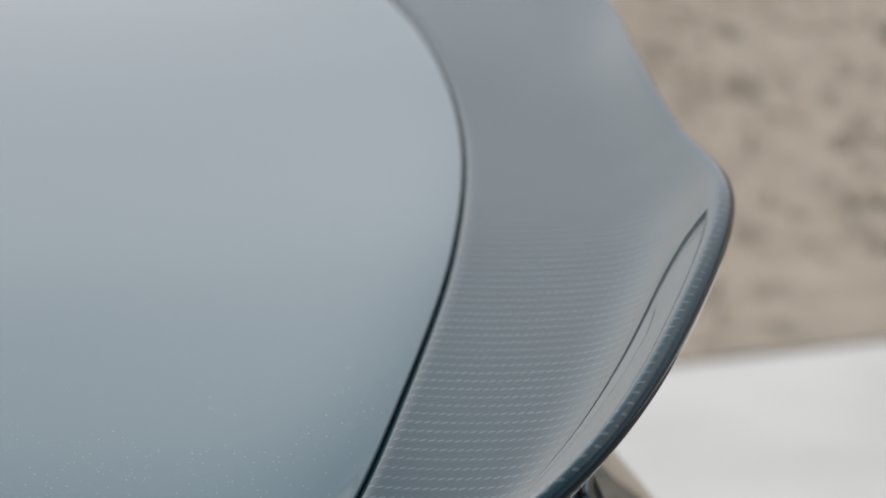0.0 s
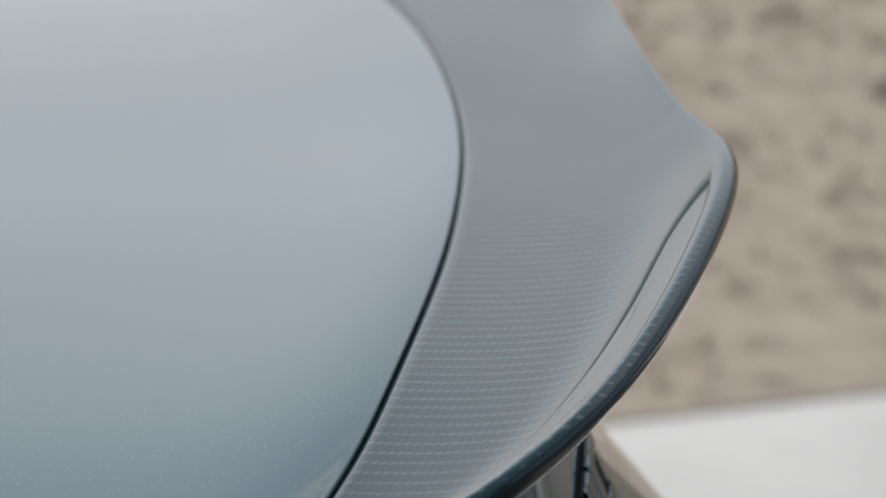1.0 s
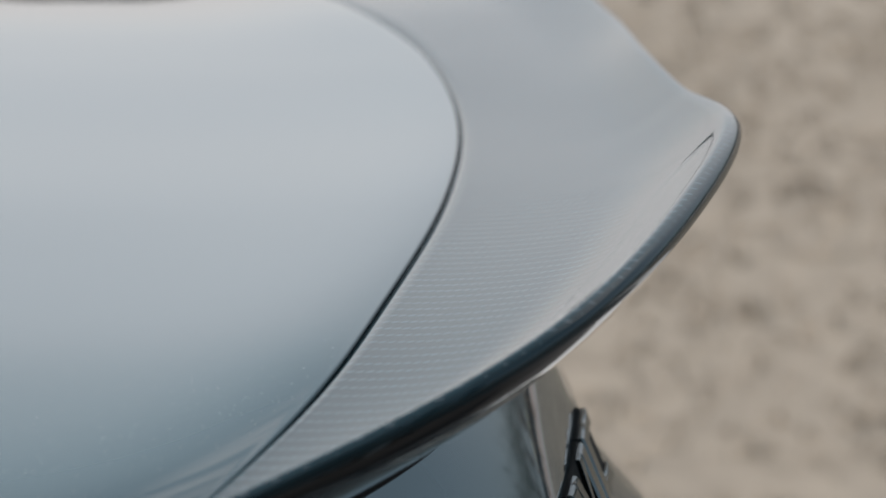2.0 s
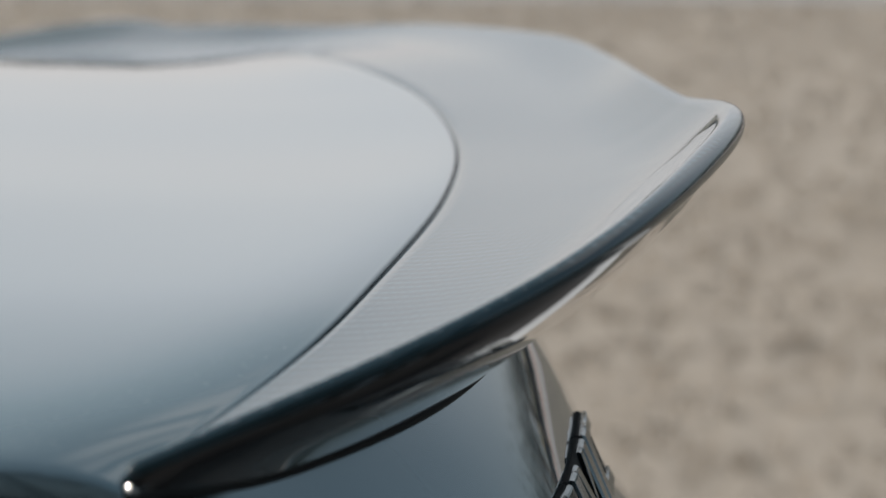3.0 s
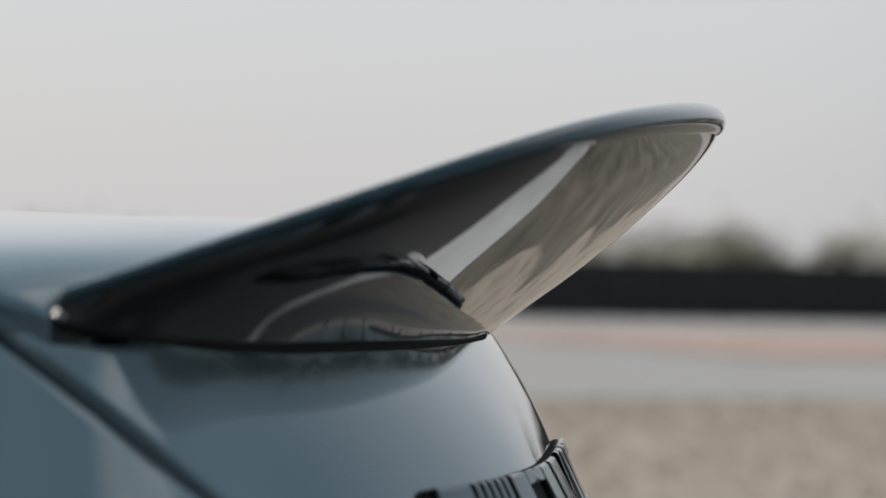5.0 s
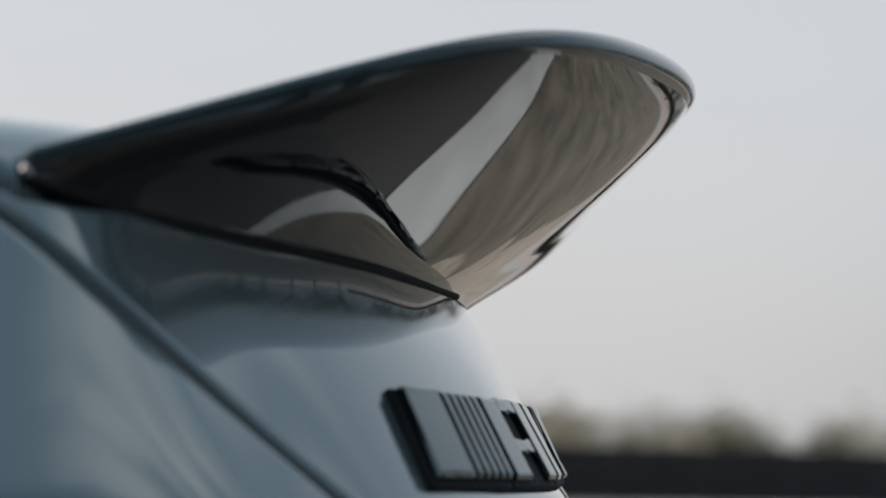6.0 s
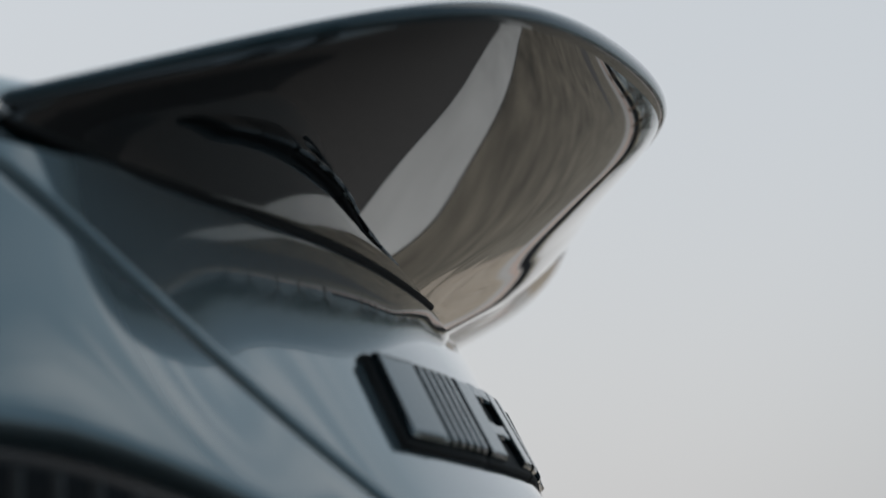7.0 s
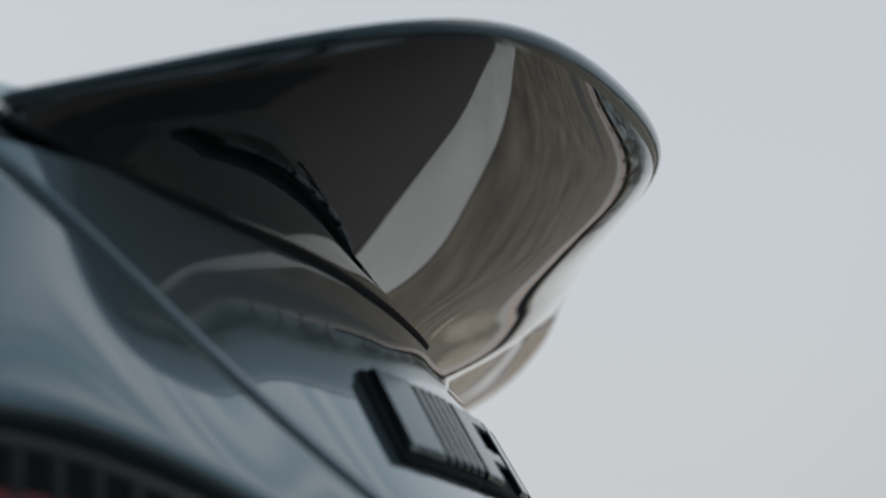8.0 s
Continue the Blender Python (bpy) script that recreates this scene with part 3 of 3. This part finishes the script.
def build_car():
    car = new("car")
    car.empty_display_size = 0.1
    tagged(car, "blue-grey coupe rear with a glossy carbon ducktail spoiler", "car")
    lid(car)
    spoiler(car)
    # liner added behind the gaps, to close them and keep them dark inside
    part("gap_liner", sheet([[skin(a, -0.004 + h, -0.0045) for h in np.linspace(0, 0.30, 24)] for a in np.linspace(-0.5, 2 * TAIL + 0.5, 300)]), LINER, car, "dark grey liner added behind the panel gaps")
    panel("boot_rear", car, -0.0095, 2 * TAIL + 0.0095, boot_top, lambda a: min(gap_h(a) - 0.0006, 0.2), PAINT, count=400, n=30)
    for a0, a1 in ((-1.0, 0.088), (2 * TAIL - 0.088, 2 * TAIL + 1.0)):
        panel("quarter_panel", car, a0, a1, lambda a: gap_h(a) + 0.0006, lambda a: max(gap_h(a) + 0.004, lamp_h(a)), PAINT, count=260, n=20)
    # a thin black bead stands in for the shadow gap along the foot
    foot = full(SILL, 401) + np.array((0, 0, 0.0002))
    fn = plan_normals(foot)
    reach = int(np.argmax(foot[:, 1] > 0.122))
    for span in (slice(0, reach), slice(len(foot) - reach, len(foot))):
        ring = [[p + 0.0008 * (math.cos(q) * n + math.sin(q) * UP) for q in np.linspace(0, 2 * math.pi, 9)[:-1]] for p, n in zip(foot[span], fn[span])]
        part("foot_shadow", sheet(ring, closed=True), RUBBER, car, "thin black bead drawing the shadow gap under the spoiler")
    badge(car)
    tail_lamp(car, -1)
    tail_lamp(car, 1)
    shell(car)
    for x, y, side in ((-0.78, MID - 0.66, -1), (-0.78, MID + 0.66, 1), (-3.55, MID - 0.66, -1), (-3.55, MID + 0.66, 1)):
        wheel(car, x, y, side)
    return car


build_car()

# ---------------------------------------------------------------- ground
def flat(name, x0, x1, y0, y1, z, mat, label, category="ground", nx=1, ny=1):
    rows = [[(x0 + (x1 - x0) * i / nx, y0 + (y1 - y0) * j / ny, z) for i in range(nx + 1)] for j in range(ny + 1)]
    bm = sheet(rows)
    ob = new(name, mesh_from(name, bm, mat, False))
    return tagged(ob, label, category, kind="structure")


flat("ground", -1500, 1500, -1500, 1500, 0.0, ASPHALT, "dark worn asphalt of the parking place")
flat("pavement", -60, 60, 1.862, 2.56, 0.008, CONCRETE, "pale concrete strip beside the asphalt", "pavement")
flat("grass_ground", -1200, 1200, 2.56, 22, 0.012, DRY_GRASS, "dry brown winter turf", "ground")
def turf():
    """A darker patch of short turf with a ragged edge, beside the pale dry grass; added out of view to dim the
    underside's reflection.
    """
    rows = []
    for y in np.linspace(2.565, 21.9, 60):
        edge = 0.55 * y + 0.25 + 0.35 * noise.noise((y * 1.3, 0.0, 4.0)) + 0.15 * noise.noise((y * 5.0, 0.0, 9.0))
        rows.append([(edge + (60 - edge) * (k / 12) ** 2, y, 0.018) for k in range(13)])
    ob = new("unseen_turf", mesh_from("unseen_turf", sheet(rows), TURF, False))
    tagged(ob, "darker olive short turf added out of view to dim mirrored grass", "ground", kind="structure")


turf()
# dark sheet added out of view, to darken what the boot mirrors
flat("unseen_asphalt", 10.5, 90, -60, 11.5, 0.024, ASPHALT, "dark asphalt sheet added out of view for darker reflections", "road")
flat("road", -1200, 1200, 22, 1400, 0.02, ROAD, "pale grey road across the field", "road")
flat("clay_strip", 17, 1200, 36, 62, 0.05, CLAY, "reddish clay strip beside the road", "ground")
flat("road_line", -300, 1200, 63.5, 64.6, 0.06, CONCRETE, "pale edge line of the road", "road")


def tufts(name, n, x0, x1, y0, y1, tall, seed, blades=6):
    rng = np.random.default_rng(seed)
    vs, fs = [], []
    px, py = rng.uniform(x0, x1, n), rng.uniform(0, 1, n)
    py = y0 + (y1 - y0) * py
    clump = np.array([noise.noise((float(a) * 3.0, float(b) * 3.0, 1.0)) for a, b in zip(px, py)])
    for x, y, c in zip(px, py, clump):
        if c < -0.45 or x > 0.55 * y + 0.3:
            continue
        for _ in range(blades):
            a, l = rng.uniform(0, 6.283), tall * rng.uniform(0.35, 1.0) * (0.85 + 0.4 * c)
            lean, w = rng.uniform(0.2, 1.1), tall * rng.uniform(0.05, 0.12)
            bx, by = x + rng.normal(0, tall * 0.35), y + rng.normal(0, tall * 0.35)
            dx, dy = math.cos(a), math.sin(a)
            k = len(vs)
            vs += [(bx - dy * w, by + dx * w, 0.01), (bx + dy * w, by - dx * w, 0.01), (bx + dx * lean * l, by + dy * lean * l, 0.01 + l)]
            fs.append((k, k + 1, k + 2))
    me = bpy.data.meshes.new(name)
    me.from_pydata(vs, [], fs)
    me.materials.append(STRAW)
    return tagged(new(name, me), "dry matted brown grass tufts", "grass", kind="stuff")


tufts("dry_grass", 9000, -1.5, 7.5, 2.6, 8.0, 0.042, 3)
tufts("dry_grass", 5000, -3, 10.5, 8.0, 22.0, 0.08, 4)


def barrier_panel(x, y):
    root = new("barrier_panel")
    root.location = (x, y, 0.0)
    bm = bmesh.new()
    bmesh.ops.bevel(bm, geom=list({e for v in box(bm, (0.06, -0.03, 0.12), (3.94, 0.03, 2.4)) for e in v.link_edges}), offset=0.015, segments=1, affect="EDGES")
    part("board", bm, BARRIER, root, smooth=False)
    bm = bmesh.new()
    box(bm, (-0.06, -0.06, 0), (0.06, 0.06, 2.5))
    part("post", bm, BARRIER, root, smooth=False)
    return tagged(root, "black board panel of the barrier fence", "fence", "barrier fence")


first = barrier_panel(-20, 125)
for k in range(1, 50):
    copy_thing(first, pose(-20 + 4.0 * k - (11.0 if k > 13 else 0), 92 if k > 13 else 125, 0))


def tree(x, y, tall, leaf, seed, label):
    rng = random.Random(seed)
    root = new("tree")
    root.location = (x, y, 0)
    bm = bmesh.new()
    def limb(p, q, r0, r1):
        d = (Vector(q) - Vector(p))
        m = Matrix.Translation((Vector(p) + Vector(q)) / 2) @ d.to_track_quat("Z", "Y").to_matrix().to_4x4()
        bmesh.ops.create_cone(bm, cap_ends=True, segments=7, radius1=r0, radius2=r1, depth=d.length, matrix=m)
    fork = tall * (0.35 if tall > 3.6 else 0.15)
    limb((0, 0, 0), (0.1, 0, fork), 0.16, 0.11)
    ends = []
    for _ in range(7):
        a, b = rng.uniform(0, 6.28), rng.uniform(0.25, 0.6)
        q = (math.cos(a) * tall * b * 0.7, math.sin(a) * tall * b * 0.7, fork + tall * rng.uniform(0.25, 0.55))
        limb((0.1, 0, fork * rng.uniform(0.6, 1)), q, 0.07, 0.025)
        ends.append(q)
    part("trunk", bm, BARK, root)
    vs, fs = [], []
    for q in ends:
        for _ in range(90):
            c = Vector(q) * 0.92 + Vector((rng.gauss(0, 1), rng.gauss(0, 1), rng.gauss(0, 0.9) - 0.4)) * tall * 0.17
            s = rng.uniform(0.1, 0.26)
            ax = Vector((rng.gauss(0, 1), rng.gauss(0, 1), rng.gauss(0, 1))).normalized()
            bx = ax.orthogonal().normalized()
            k = len(vs)
            vs += [c - ax * s, c + bx * s * 0.6, c + ax * s, c - bx * s * 0.6]
            fs.append((k, k + 1, k + 2, k + 3))
    me = bpy.data.meshes.new("crown")
    me.from_pydata(vs, [], fs)
    me.materials.append(leaf)
    crown = new("crown", me)
    crown.parent = root
    return tagged(root, label, "tree", "trees round the field")


for k, (x, y, tall) in enumerate([(19, 131, 4.6), (23, 131, 4.2), (34, 112, 3.4), (36, 108, 3.8), (40, 112, 4.8), (44, 108, 4.6), (49, 112, 4.9), (55, 110, 3.6),
                                  (60, 108, 3.8), (66, 112, 4.4), (73, 110, 4.9), (80, 112, 5.0), (90, 110, 4.2)]):
    dry = k in (2, 3, 7, 8)
    tree(x, y, tall, LEAF_DRY if dry else LEAF, k, "bare tan winter tree" if dry else "dull olive broadleaf tree")

def conifer(x, y, tall, seed):
    rng = random.Random(seed)
    root = new("conifer")
    root.location = (x, y, 0)
    bm = bmesh.new()
    bmesh.ops.create_cone(bm, cap_ends=True, segments=8, radius1=0.14, radius2=0.02, depth=tall, matrix=Matrix.Translation((0, 0, tall / 2)))
    part("trunk", bm, BARK, root)
    vs, fs = [], []
    for _ in range(900):
        h = rng.uniform(0.06, 1.0)
        wide = (0.16 + 0.62 * (1 - h)) * rng.uniform(0.35, 1.1)
        a = rng.uniform(0, 6.283)
        c = Vector((math.cos(a) * wide, math.sin(a) * wide, h * tall))
        ax = Vector((math.cos(a), math.sin(a), rng.uniform(-0.5, 0.1))) * rng.uniform(0.12, 0.3)
        bx = Vector((-math.sin(a), math.cos(a), rng.uniform(-0.3, 0.3))) * rng.uniform(0.06, 0.14)
        k = len(vs)
        vs += [c - bx, c + bx, c + ax]
        fs.append((k, k + 1, k + 2))
    me = bpy.data.meshes.new("crown")
    me.from_pydata(vs, [], fs)
    me.materials.append(CONIFER)
    crown = new("crown", me)
    crown.parent = root
    return tagged(root, "tall dark green conifer beside the parking place", "tree", "conifers beside the parking place")


spread = random.Random(9)
x = -16.0
k = 0
while x < 9:
    conifer(x, -8.5 + spread.uniform(-0.8, 0.8), spread.uniform(5.5, 8.0), 200 + k)
    x += spread.choice((0.75, 0.85, 1.0, 1.7))
    k += 1
for k in range(46):
    dry = k % 3 != 0
    tree(29.5 + 1.7 * k + spread.uniform(-0.8, 0.8), spread.uniform(97, 103), spread.uniform(3.2, 4.4), LEAF_DRY if dry else LEAF, 40 + k,
         "low tan winter shrub" if dry else "low dull olive shrub")

for k in range(14):
    tree(44.5 - 0.3 * k + spread.uniform(-2, 2), 28 + 2.6 * k + spread.uniform(-0.8, 0.8), spread.uniform(6.0, 8.0), CONIFER, 160 + k, "dark evergreen tree at the edge of the field")
for k in range(16):
    tree(spread.uniform(42, 48), -12 + 2.4 * k + spread.uniform(-0.8, 0.8), spread.uniform(5.6, 7.6), CONIFER, 120 + k, "dark evergreen tree at the edge of the field")
